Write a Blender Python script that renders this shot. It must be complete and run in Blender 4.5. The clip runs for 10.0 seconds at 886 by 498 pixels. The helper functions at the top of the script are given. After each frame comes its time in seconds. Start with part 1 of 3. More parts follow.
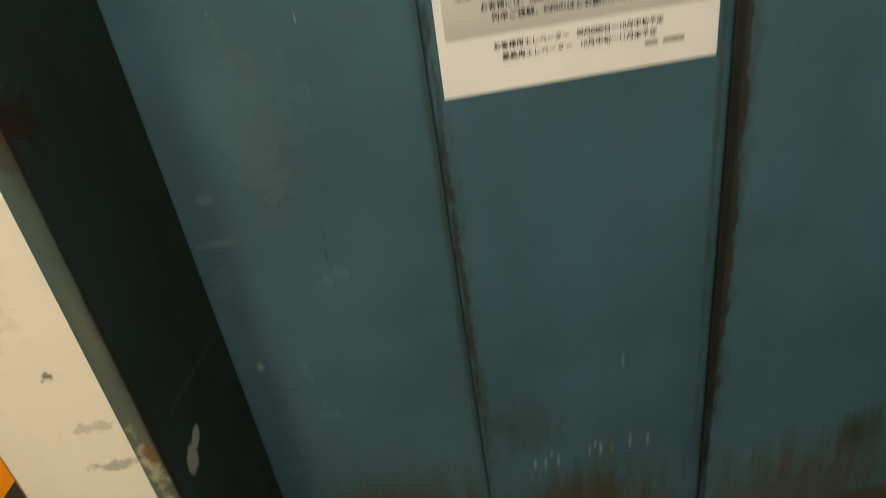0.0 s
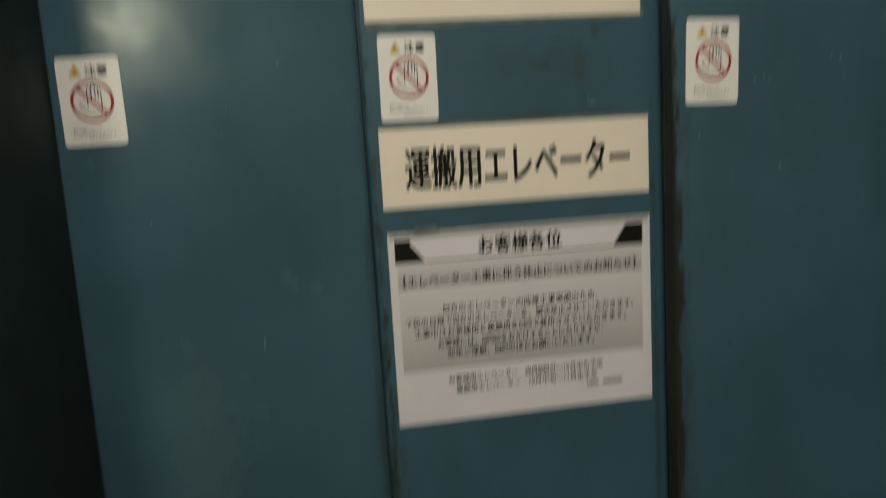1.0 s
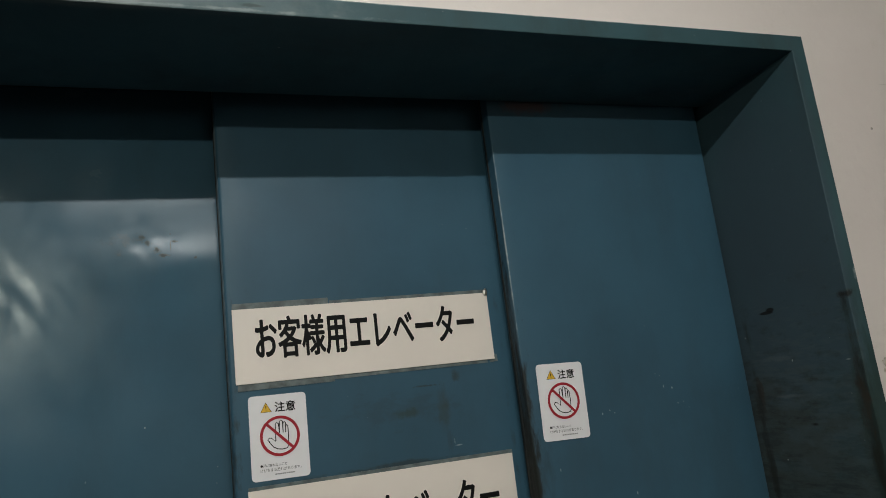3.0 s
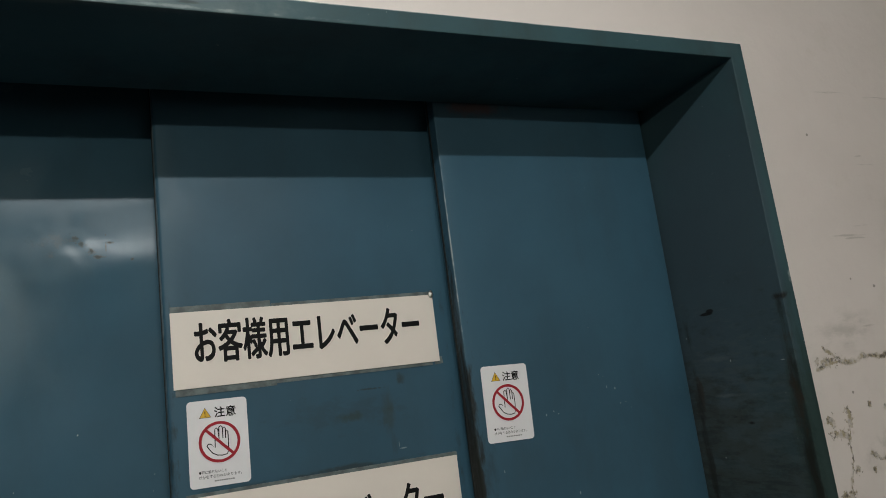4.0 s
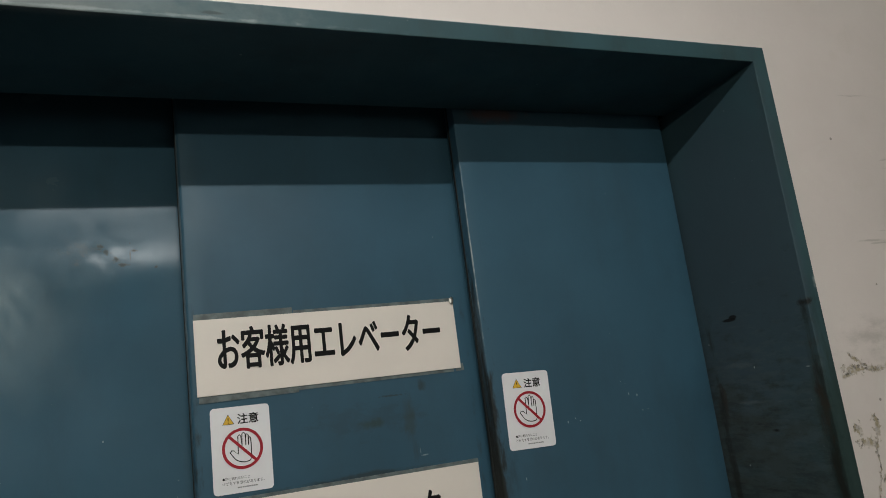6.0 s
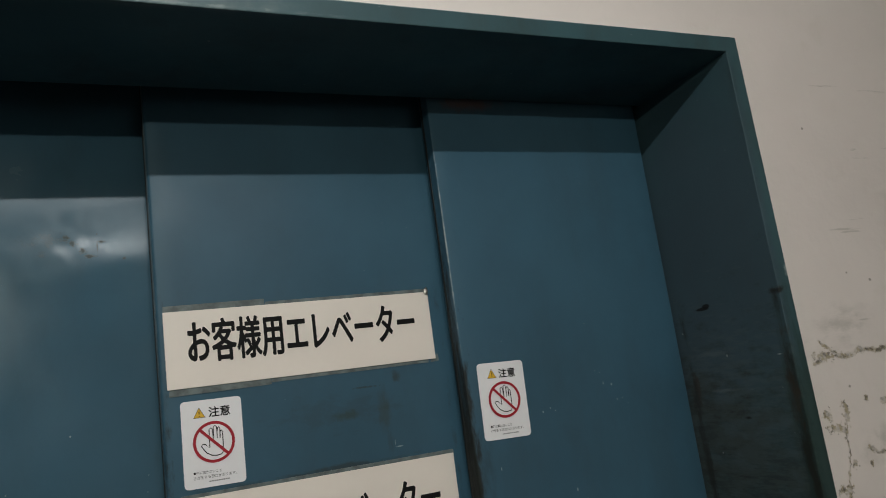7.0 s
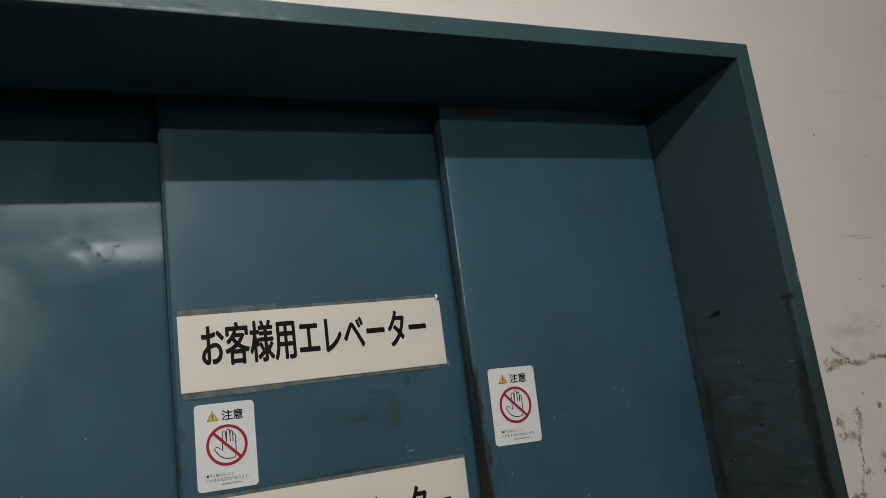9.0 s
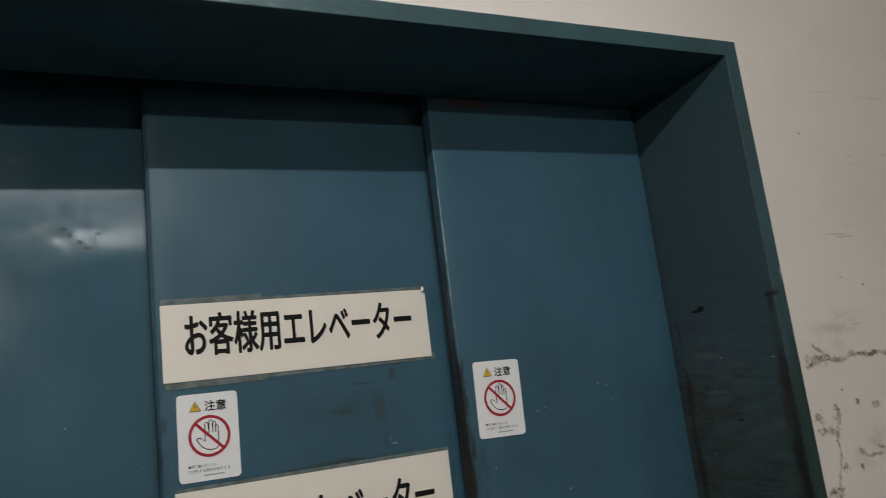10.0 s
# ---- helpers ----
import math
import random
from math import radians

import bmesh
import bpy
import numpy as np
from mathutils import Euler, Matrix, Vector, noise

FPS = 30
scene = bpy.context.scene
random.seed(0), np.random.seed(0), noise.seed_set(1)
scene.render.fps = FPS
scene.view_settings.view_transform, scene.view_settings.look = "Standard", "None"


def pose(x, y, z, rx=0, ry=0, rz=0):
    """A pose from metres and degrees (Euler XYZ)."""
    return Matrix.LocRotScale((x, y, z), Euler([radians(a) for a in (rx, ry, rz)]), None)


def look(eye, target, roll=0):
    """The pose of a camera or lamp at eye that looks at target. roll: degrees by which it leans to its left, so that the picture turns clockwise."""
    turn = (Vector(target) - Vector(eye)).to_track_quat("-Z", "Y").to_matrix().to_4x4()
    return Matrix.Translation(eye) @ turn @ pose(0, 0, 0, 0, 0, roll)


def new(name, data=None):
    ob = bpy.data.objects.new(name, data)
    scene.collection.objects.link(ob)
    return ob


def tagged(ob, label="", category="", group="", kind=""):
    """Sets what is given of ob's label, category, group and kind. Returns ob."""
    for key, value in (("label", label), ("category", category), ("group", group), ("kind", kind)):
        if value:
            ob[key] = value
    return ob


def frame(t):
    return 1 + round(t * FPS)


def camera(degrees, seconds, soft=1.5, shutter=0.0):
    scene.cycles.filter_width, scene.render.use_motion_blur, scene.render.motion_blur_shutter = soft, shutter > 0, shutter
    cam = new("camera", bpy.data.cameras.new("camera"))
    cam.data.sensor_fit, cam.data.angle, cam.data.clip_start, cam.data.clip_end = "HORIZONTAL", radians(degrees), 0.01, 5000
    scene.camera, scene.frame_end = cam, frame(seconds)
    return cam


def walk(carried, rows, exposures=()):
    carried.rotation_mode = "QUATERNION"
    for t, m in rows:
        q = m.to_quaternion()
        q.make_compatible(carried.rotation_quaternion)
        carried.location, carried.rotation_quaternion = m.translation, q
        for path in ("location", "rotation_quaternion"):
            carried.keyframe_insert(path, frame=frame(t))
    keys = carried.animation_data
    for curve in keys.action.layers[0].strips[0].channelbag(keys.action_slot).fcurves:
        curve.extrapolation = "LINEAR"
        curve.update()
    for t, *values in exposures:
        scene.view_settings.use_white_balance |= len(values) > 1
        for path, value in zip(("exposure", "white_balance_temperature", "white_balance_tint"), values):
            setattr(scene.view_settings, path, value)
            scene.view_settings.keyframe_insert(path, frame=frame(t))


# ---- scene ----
cam = camera(62.7, 10.0, soft=0.7, shutter=0.5)
# seconds, x, y, z, yaw, pitch, roll
PATH = [
    (0, -0.0779, -1.0487, 1.4415, -7.42, -32.14, 7.57),
    (0.2, -0.0690, -1.0898, 1.4432, -6.23, -27.23, 6.57),
    (0.4, -0.0664, -1.0918, 1.4650, -6.33, -23.94, 6.73),
    (0.5, -0.0496, -1.0948, 1.4552, -7.84, -21.24, 7.04),
    (0.6, -0.0585, -1.0986, 1.4572, -8.71, -19.23, 6.24),
    (0.7, -0.0665, -1.0935, 1.4685, -9.42, -16.80, 5.55),
    (0.8, -0.0748, -1.0892, 1.4789, -9.98, -15.37, 4.96),
    (1, -0.0931, -1.0897, 1.4862, -10.29, -8.26, 3.50),
    (1.2, -0.0936, -1.0999, 1.5391, -10.60, -4.14, 3.39),
    (1.4, -0.0731, -1.1047, 1.6212, -12.07, -3.72, 4.15),
    (1.5, -0.0551, -1.1063, 1.6526, -14.01, -1.70, 5.87),
    (1.8, -0.0631, -1.1280, 1.6353, -18.66, 7.16, 6.67),
    (1.9, -0.0717, -1.1304, 1.6024, -18.59, 10.14, 6.80),
    (2, -0.0747, -1.1320, 1.6009, -18.24, 10.92, 6.56),
    (2.1, -0.0834, -1.1321, 1.6031, -19.14, 11.03, 6.48),
    (2.2, -0.0839, -1.1364, 1.6033, -19.29, 11.54, 6.53),
    (3.3, -0.0764, -1.1507, 1.6220, -19.83, 11.10, 6.96),
    (3.5, -0.0683, -1.1521, 1.6243, -20.88, 10.59, 7.30),
    (4, -0.0627, -1.1518, 1.6231, -22.99, 10.70, 7.19),
    (4.5, -0.0627, -1.1499, 1.6182, -22.42, 12.02, 6.72),
    (5, -0.0669, -1.1522, 1.6200, -21.61, 12.63, 7.22),
    (5.5, -0.0695, -1.1522, 1.6285, -21.41, 11.97, 7.25),
    (7, -0.0603, -1.1444, 1.6236, -23.34, 10.45, 7.69),
    (7.5, -0.0528, -1.1438, 1.6241, -24.22, 10.79, 8.27),
    (8, -0.0614, -1.1391, 1.6254, -23.77, 11.09, 8.11),
    (8.5, -0.0609, -1.1472, 1.6214, -22.47, 11.03, 7.58),
    (9, -0.0634, -1.1497, 1.6211, -22.49, 11.06, 7.39),
    (9.5, -0.0644, -1.1497, 1.6177, -22.25, 11.07, 7.43),
    (9.8, -0.0743, -1.1412, 1.6173, -23.13, 10.89, 6.97),
    (10, -0.0715, -1.1419, 1.6223, -24.19, 10.29, 6.86),
]
walk(cam, [(t, pose(x, y, z, 90 + pitch, roll, yaw)) for t, x, y, z, yaw, pitch, roll in PATH],
     exposures=[(0.0, 0.80, 8900, -2), (0.5, 0.32, 7900, -4), (0.8, 0.10, 7500, -1), (1.2, -0.11, 7350, 1), (1.6, -0.10, 7300, 1), (2.2, -0.06, 6700, 2), (3.3, -0.06, 6200, 6), (10.0, -0.06, 6200, 6)])

# ---- light ----
world = bpy.data.worlds.new("world")
world.use_nodes = True
world.node_tree.nodes["Background"].inputs[0].default_value = (0.5, 0.5, 0.5, 1)
world.node_tree.nodes["Background"].inputs[1].default_value = 0.02
scene.world = world


def tube_lamp(name, eye, target, length, width, watts, colour):
    data = bpy.data.lights.new(name, "AREA")
    data.shape, data.size, data.size_y, data.energy, data.color = "RECTANGLE", length, width, watts, colour
    ob = new(name, data)
    ob.matrix_world = look(eye, target)
    return ob


# a fluorescent tube on the ceiling in front of the lift, and a lamp farther down the hall
tube_lamp("ceiling_tube", (-0.10, -1.65, 2.632), (-0.10, -0.20, 1.60), 0.80, 0.02, 14.2, (1.0, 0.97, 0.93))
tube_lamp("ceiling_tube_back", (-0.10, -1.65, 2.640), (-0.10, -1.72, 2.720), 0.80, 0.02, 10.0, (1.0, 0.97, 0.93))
tube_lamp("far_ceiling_tube", (-1.75, -5.30, 2.61), (0.20, 0.0, 1.45), 0.80, 0.05, 50, (1.0, 0.99, 0.84))

# added fill: lights the unseen end wall for soft bounce, no known lamp
tube_lamp("end_wall_fill", (2.60, -7.60, 2.55), (2.60, -9.0, 1.3), 1.20, 0.05, 72, (0.94, 1.0, 0.93))

# ---- sizes ----
LEFT, RIGHT = -0.469, 0.904          # inner faces of the jambs
SPLAY = -0.452                       # the left jamb closes in to this at its back
SOFFIT, CASING = 2.109, 0.028        # underside of the head; width of the casing's face
FRONT, WALL = -0.302, -0.297         # front of the casing, face of the wall
Y_LEFT, Y_MID, Y_RIGHT = 0.050, 0.0, -0.056
MID_EDGE, RIGHT_EDGE = -0.0100, 0.4480  # free edges of the middle and the right panel
CEILING = 2.72


# ---- node helpers ----
class Nodes:
    """Short calls for shader nodes of one material."""

    def __init__(self, name):
        self.mat = bpy.data.materials.new(name)
        self.mat.use_nodes = True
        self.tree = self.mat.node_tree
        self.bsdf = self.tree.nodes["Principled BSDF"]
        self.pos = self.add("ShaderNodeNewGeometry").outputs["Position"]
        self.sep = self.add("ShaderNodeSeparateXYZ", (self.pos,))

    def add(self, kind, values=(), **settings):
        node = self.tree.nodes.new(kind)
        for key, value in settings.items():
            setattr(node, key, value)
        for slot, value in enumerate(values):
            self.put(node.inputs[slot], value)
        return node

    def put(self, slot, value):
        if value is None:
            return
        if hasattr(value, "is_output"):
            self.tree.links.new(value, slot)
        else:
            slot.default_value = value

    def axis(self, name):
        return self.sep.outputs["XYZ".index(name.upper())]

    def math(self, op, a, b=None, clamp=False):
        return self.add("ShaderNodeMath", (a, b), operation=op, use_clamp=clamp).outputs[0]

    def span(self, value, lo, hi, a=0.0, b=1.0):
        return self.add("ShaderNodeMapRange", (value, lo, hi, a, b), interpolation_type="SMOOTHSTEP").outputs[0]

    def scaled(self, by, shift=(0, 0, 0)):
        moved = self.add("ShaderNodeVectorMath", (self.pos, shift), operation="SUBTRACT").outputs[0]
        return self.add("ShaderNodeVectorMath", (moved, by), operation="MULTIPLY").outputs[0]

    def noise(self, scale, detail=4.0, rough=0.55, stretch=(1, 1, 1)):
        node = self.add("ShaderNodeTexNoise")
        self.put(node.inputs["Vector"], self.scaled(stretch))
        node.inputs["Scale"].default_value = scale
        node.inputs["Detail"].default_value = detail
        node.inputs["Roughness"].default_value = rough
        return node.outputs["Fac"]

    def mix(self, fac, a, b):
        node = self.add("ShaderNodeMix", data_type="RGBA")
        for slot, value in ((0, fac), (6, a), (7, b)):
            self.put(node.inputs[slot], (*value, 1) if isinstance(value, tuple) and len(value) == 3 else value)
        return node.outputs[2]

    def spot(self, centre, radii, noise_scale=30.0, ragged=1.2, hard=0.35, stretch=(1, 1, 1)):
        """A ragged patch: 1 inside, 0 outside."""
        away = self.scaled(tuple(1 / r for r in radii), centre)
        dist = self.add("ShaderNodeVectorMath", (away,), operation="LENGTH").outputs["Value"]
        rag = self.math("MULTIPLY", self.math("SUBTRACT", self.noise(noise_scale, 5, 0.65, stretch), 0.5), ragged * 2)
        return self.span(self.math("ADD", dist, rag), 1.0, 1.0 - hard)

    def seam(self, warped, start, end, width):
        """A thin line from start to end, both (x, z), along warped places: 1 on it, 0 off it."""
        run = Vector((end[0] - start[0], 0, end[1] - start[1]))
        at = self.add("ShaderNodeVectorMath", (warped, (start[0], 0, start[1])), operation="SUBTRACT").outputs[0]
        along = self.add("ShaderNodeVectorMath", (at, tuple(run / run.length_squared)), operation="DOT_PRODUCT").outputs["Value"]
        along = self.add("ShaderNodeClamp", (along, 0.0, 1.0)).outputs[0]
        foot = self.add("ShaderNodeVectorMath", (tuple(run),), operation="SCALE")
        self.put(foot.inputs["Scale"], along)
        off = self.add("ShaderNodeVectorMath", (at, foot.outputs[0]), operation="SUBTRACT").outputs[0]
        return self.span(self.add("ShaderNodeVectorMath", (off,), operation="LENGTH").outputs["Value"], width, width * 0.25)

    def bump(self, height, strength, distance, under=None):
        node = self.add("ShaderNodeBump")
        node.inputs["Strength"].default_value, node.inputs["Distance"].default_value = strength, distance
        self.put(node.inputs["Height"], height)
        if under is not None:
            self.put(node.inputs["Normal"], under)
        return node.outputs["Normal"]

    def done(self, colour, rough, normal=None, metal=0.0, spec=0.5):
        self.put(self.bsdf.inputs["Base Color"], (*colour, 1) if isinstance(colour, tuple) and len(colour) == 3 else colour)
        self.put(self.bsdf.inputs["Roughness"], rough)
        self.put(self.bsdf.inputs["Metallic"], metal)
        self.put(self.bsdf.inputs["Specular IOR Level"], spec)
        if normal is not None:
            self.put(self.bsdf.inputs["Normal"], normal)
        return self.mat


BLUE = (0.037, 0.090, 0.132)
GRIME = (0.030, 0.030, 0.024)
RUST = (0.046, 0.036, 0.023)
NEAR_BLACK = (0.018, 0.021, 0.019)
PALE_GREY = (0.45, 0.47, 0.46)
FLAKE = (0.022, 0.036, 0.035)          # old undercoat where the paint has come off
FAR = 1e3


def painted_steel(name, patches=(), streaks=0.0, gloss=0.34, wave=0.35, grime=0.25, base=BLUE, spec=0.4, dents=(), peel=0.10):
    """Brushed-on blue-green enamel over sheet steel, with dirt, chips and some shade and sheen put into the colour. A
    patch: centre, radii, colour, strength, noise scale, raggedness, stretch, and how hard its rim is (0.3 hard, 0.9
    soft).
    """
    n = Nodes(name)
    cloud = n.noise(3.0, 5, 0.6)
    fine = n.noise(160.0, 3, 0.6)
    colour = n.mix(n.span(cloud, 0.3, 0.7), tuple(c * 0.88 for c in base), tuple(c * 1.12 for c in base))
    colour = n.mix(n.math("MULTIPLY", n.span(n.noise(7.0, 6, 0.65, (1, 1, 0.35)), 0.45, 0.75), grime), colour, GRIME)
    specks = n.span(n.noise(140.0, 2, 0.4), 0.785, 0.81)
    colour = n.mix(n.math("MULTIPLY", specks, 0.35), colour, PALE_GREY)
    rough = n.span(n.noise(9.0, 5, 0.6), 0.25, 0.75, gloss - 0.06, gloss + 0.08)
    for centre, radii, tint, strength, scale, ragged, stretch, *hard in patches:
        patch = n.math("MULTIPLY", n.spot(centre, radii, scale, ragged, hard[0] if hard else 0.9, stretch), strength)
        colour = n.mix(patch, colour, tint)
        rough = n.math("ADD", rough, n.math("MULTIPLY", patch, 0.25))
    relief = n.bump(n.noise(5.0, 3, 0.5, (1, 1, 0.4)), wave, 0.004)
    relief = n.bump(fine, peel, 0.0006, relief)
    if streaks:
        relief = n.bump(n.noise(26.0, 4, 0.6, (1, 1, 0.16)), streaks, 0.0016, relief)
    # knocked and buckled sheet: centre, radii, depth in metres, size of the creases
    for centre, radii, depth, scale in dents:
        area = n.spot(centre, radii, 12.0, 0.3, 0.9)
        crease = n.math("SUBTRACT", n.noise(scale, 1.3, 0.4, (1.0, 1.0, 0.6)), 0.5)
        relief = n.bump(n.math("MULTIPLY", area, crease), 1.0, depth, relief)
    return n.done(colour, rough, relief, 0.0, spec)


def plain(name, colour, rough=0.6, vary=0.06, scale=40.0, spec=0.4, metal=0.0):
    n = Nodes(name)
    shade = n.mix(n.span(n.noise(scale, 4, 0.6), 0.3, 0.7), tuple(c * (1 - vary) for c in colour), tuple(min(1, c * (1 + vary)) for c in colour))
    return n.done(shade, rough, None, metal, spec)


STRAIGHT = (1, 1, 1)
UPRIGHT = (1, 1, 0.2)
STREAKY = (1.6, 1, 0.22)


def chips(y, places, size, strength=0.7):
    """Small chips and dabs of pale paint at (x, z)."""
    return [((x, y, z), (size * (0.7 + 0.6 * ((i * 7) % 5) / 4), FAR, size * (0.8 + 1.6 * ((i * 3) % 4) / 3)), PALE_GREY, strength, 180, 0.8, STRAIGHT) for i, (x, z) in enumerate(places)]


left_paint = painted_steel("left_panel_enamel", [
    ((-0.127, Y_LEFT, 1.911), (0.009, FAR, 0.005), FLAKE, 0.9, 150, 1.8, STRAIGHT),
    ((-0.116, Y_LEFT, 1.903), (0.009, FAR, 0.005), FLAKE, 0.8, 150, 1.8, STRAIGHT),
    ((-0.104, Y_LEFT, 1.890), (0.006, FAR, 0.007), FLAKE, 0.9, 150, 1.4, STRAIGHT),
    ((-0.094, Y_LEFT, 1.881), (0.010, FAR, 0.004), FLAKE, 0.9, 150, 1.6, STRAIGHT),
    ((-0.083, Y_LEFT, 1.916), (0.002, FAR, 0.002), FLAKE, 0.9, 150, 0.6, STRAIGHT),
    ((-0.077, Y_LEFT, 1.904), (0.006, FAR, 0.003), FLAKE, 0.9, 150, 1.2, STRAIGHT),
    ((-0.083, Y_LEFT, 1.894), (0.0014, FAR, 0.013), FLAKE, 0.7, 150, 0.8, STRAIGHT),
    ((-0.046, Y_LEFT, 1.876), (0.0035, FAR, 0.0035), FLAKE, 0.9, 150, 0.8, STRAIGHT),
    ((-0.159, Y_LEFT, 1.887), (0.006, FAR, 0.008), FLAKE, 0.6, 150, 1.4, STRAIGHT),
    ((-0.150, Y_LEFT, 1.912), (0.030, FAR, 0.012), FLAKE, 0.35, 90, 2.2, STRAIGHT),
    # pale upright band: a soft sheen painted faintly into the colour
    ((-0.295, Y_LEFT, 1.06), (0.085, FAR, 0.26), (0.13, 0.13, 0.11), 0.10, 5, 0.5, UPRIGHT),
    ((-0.400, Y_LEFT, 0.932), (0.019, FAR, 0.011), PALE_GREY, 0.10, 60, 0.4, STRAIGHT, 0.35),
    ((-0.405, Y_LEFT, 0.849), (0.042, FAR, 0.010), PALE_GREY, 0.08, 50, 0.6, STRAIGHT, 0.5),
    ((-0.403, Y_LEFT, 0.571), (0.011, FAR, 0.013), PALE_GREY, 0.35, 70, 0.9, STRAIGHT),
    ((-0.229, Y_LEFT, 0.790), (0.0028, FAR, 0.016), (0.006, 0.006, 0.006), 0.9, 60, 0.4, STRAIGHT),
    ((-0.226, Y_LEFT, 0.830), (0.0022, FAR, 0.025), GRIME, 0.6, 60, 0.6, STRAIGHT),
    ((-0.188, Y_LEFT, 1.193), (0.002, FAR, 0.012), PALE_GREY, 0.5, 60, 0.6, STRAIGHT),
    ((-0.20, Y_LEFT, 0.06), (0.28, FAR, 0.19), RUST, 0.75, 26, 0.9, STREAKY),
    # darker strip beside the seam with the middle panel
    ((-0.016, Y_LEFT, 0.75), (0.010, FAR, 0.95), GRIME, 0.5, 24, 0.9, UPRIGHT),
] + chips(Y_LEFT, [(-0.37, 1.40), (-0.335, 1.395), (-0.13, 1.62), (-0.22, 1.52), (-0.03, 1.55), (-0.31, 1.22)], 0.0011), streaks=0.05, gloss=0.21, wave=0.05, grime=0.2, base=(0.045, 0.099, 0.140), spec=0.23, peel=0.05,
    dents=[((-0.33, Y_LEFT, 1.81), (0.13, FAR, 0.08), 0.0022, 22.0), ((-0.12, Y_LEFT, 1.895), (0.08, FAR, 0.030), 0.0014, 30.0)])
mid_paint = painted_steel("middle_panel_enamel", [
    ((0.262, 0, 1.594), (0.030, FAR, 0.009), (0.036, 0.046, 0.032), 0.5, 50, 1.6, STRAIGHT),
    ((0.250, 0, 1.600), (0.110, FAR, 0.030), GRIME, 0.2, 30, 2.2, (1, 1, 1.8)),
    ((0.325, 0, 1.595), (0.012, FAR, 0.050), (0.040, 0.042, 0.030), 0.45, 40, 1.6, (1, 1, 0.4)),
    ((0.330, 0, 1.545), (0.010, FAR, 0.030), GRIME, 0.4, 50, 1.6, (1, 1, 0.4)),
    ((0.20, 0, 1.517), (0.20, FAR, 0.006), GRIME, 0.6, 45, 1.8, (0.4, 1, 1)),
    ((0.352, 0, 1.645), (0.010, FAR, 0.012), GRIME, 0.6, 70, 1.2, STRAIGHT),
    ((0.299, 0, 1.634), (0.030, FAR, 0.002), GRIME, 0.6, 120, 1.6, STRAIGHT),
    ((0.343, 0, 1.534), (0.008, FAR, 0.0016), PALE_GREY, 0.5, 120, 1.4, STRAIGHT),
    ((0.337, 0, 1.541), (0.0013, FAR, 0.007), PALE_GREY, 0.4, 120, 1.0, STRAIGHT),
    ((-0.003, 0, 0.80), (0.008, FAR, 0.92), NEAR_BLACK, 0.85, 60, 1.8, (1, 1, 0.35)),
    ((0.001, 0, 0.55), (0.016, FAR, 0.55), (0.028, 0.026, 0.020), 0.5, 40, 2.0, (1, 1, 0.4)),
    ((0.442, 0, 0.9), (0.007, FAR, 0.9), GRIME, 0.5, 46, 1.6, (1, 1, 0.35)),
    ((0.20, 0, 0.05), (0.27, FAR, 0.19), RUST, 0.9, 26, 0.8, STREAKY),
    ((0.09, 0, 0.33), (0.10, FAR, 0.10), (0.030, 0.034, 0.028), 0.45, 16, 1.4, STREAKY),
    ((0.03, 0, 0.36), (0.035, FAR, 0.05), GRIME, 0.5, 40, 1.0, STRAIGHT),
    ((0.285, 0, 0.466), (0.004, FAR, 0.030), PALE_GREY, 0.16, 90, 1.0, (1, 1, 0.2)),
    # pale line: the rounded edge's highlight put into the colour
    ((MID_EDGE, 0, 1.9), (0.0022, FAR, 0.5), PALE_GREY, 0.30, 50, 0.7, STRAIGHT),
] + [((x, 0, z), (0.0048, FAR, h * 1.3), tint, 0.30, 90, 1.0, (1, 1, 0.15), 0.9) for x, z, h, tint in (
    (0.095, 0.222, 0.016, PALE_GREY), (0.117, 0.215, 0.022, PALE_GREY), (0.144, 0.216, 0.024, PALE_GREY), (0.212, 0.234, 0.018, (0.42, 0.27, 0.24)), (0.236, 0.228, 0.022, PALE_GREY),
    (0.260, 0.227, 0.020, (0.40, 0.10, 0.08)), (0.300, 0.236, 0.022, PALE_GREY), (0.339, 0.236, 0.024, PALE_GREY), (0.131, 0.245, 0.012, PALE_GREY), (0.225, 0.246, 0.014, PALE_GREY))], gloss=0.42, wave=0.08, grime=0.2, spec=0.22)
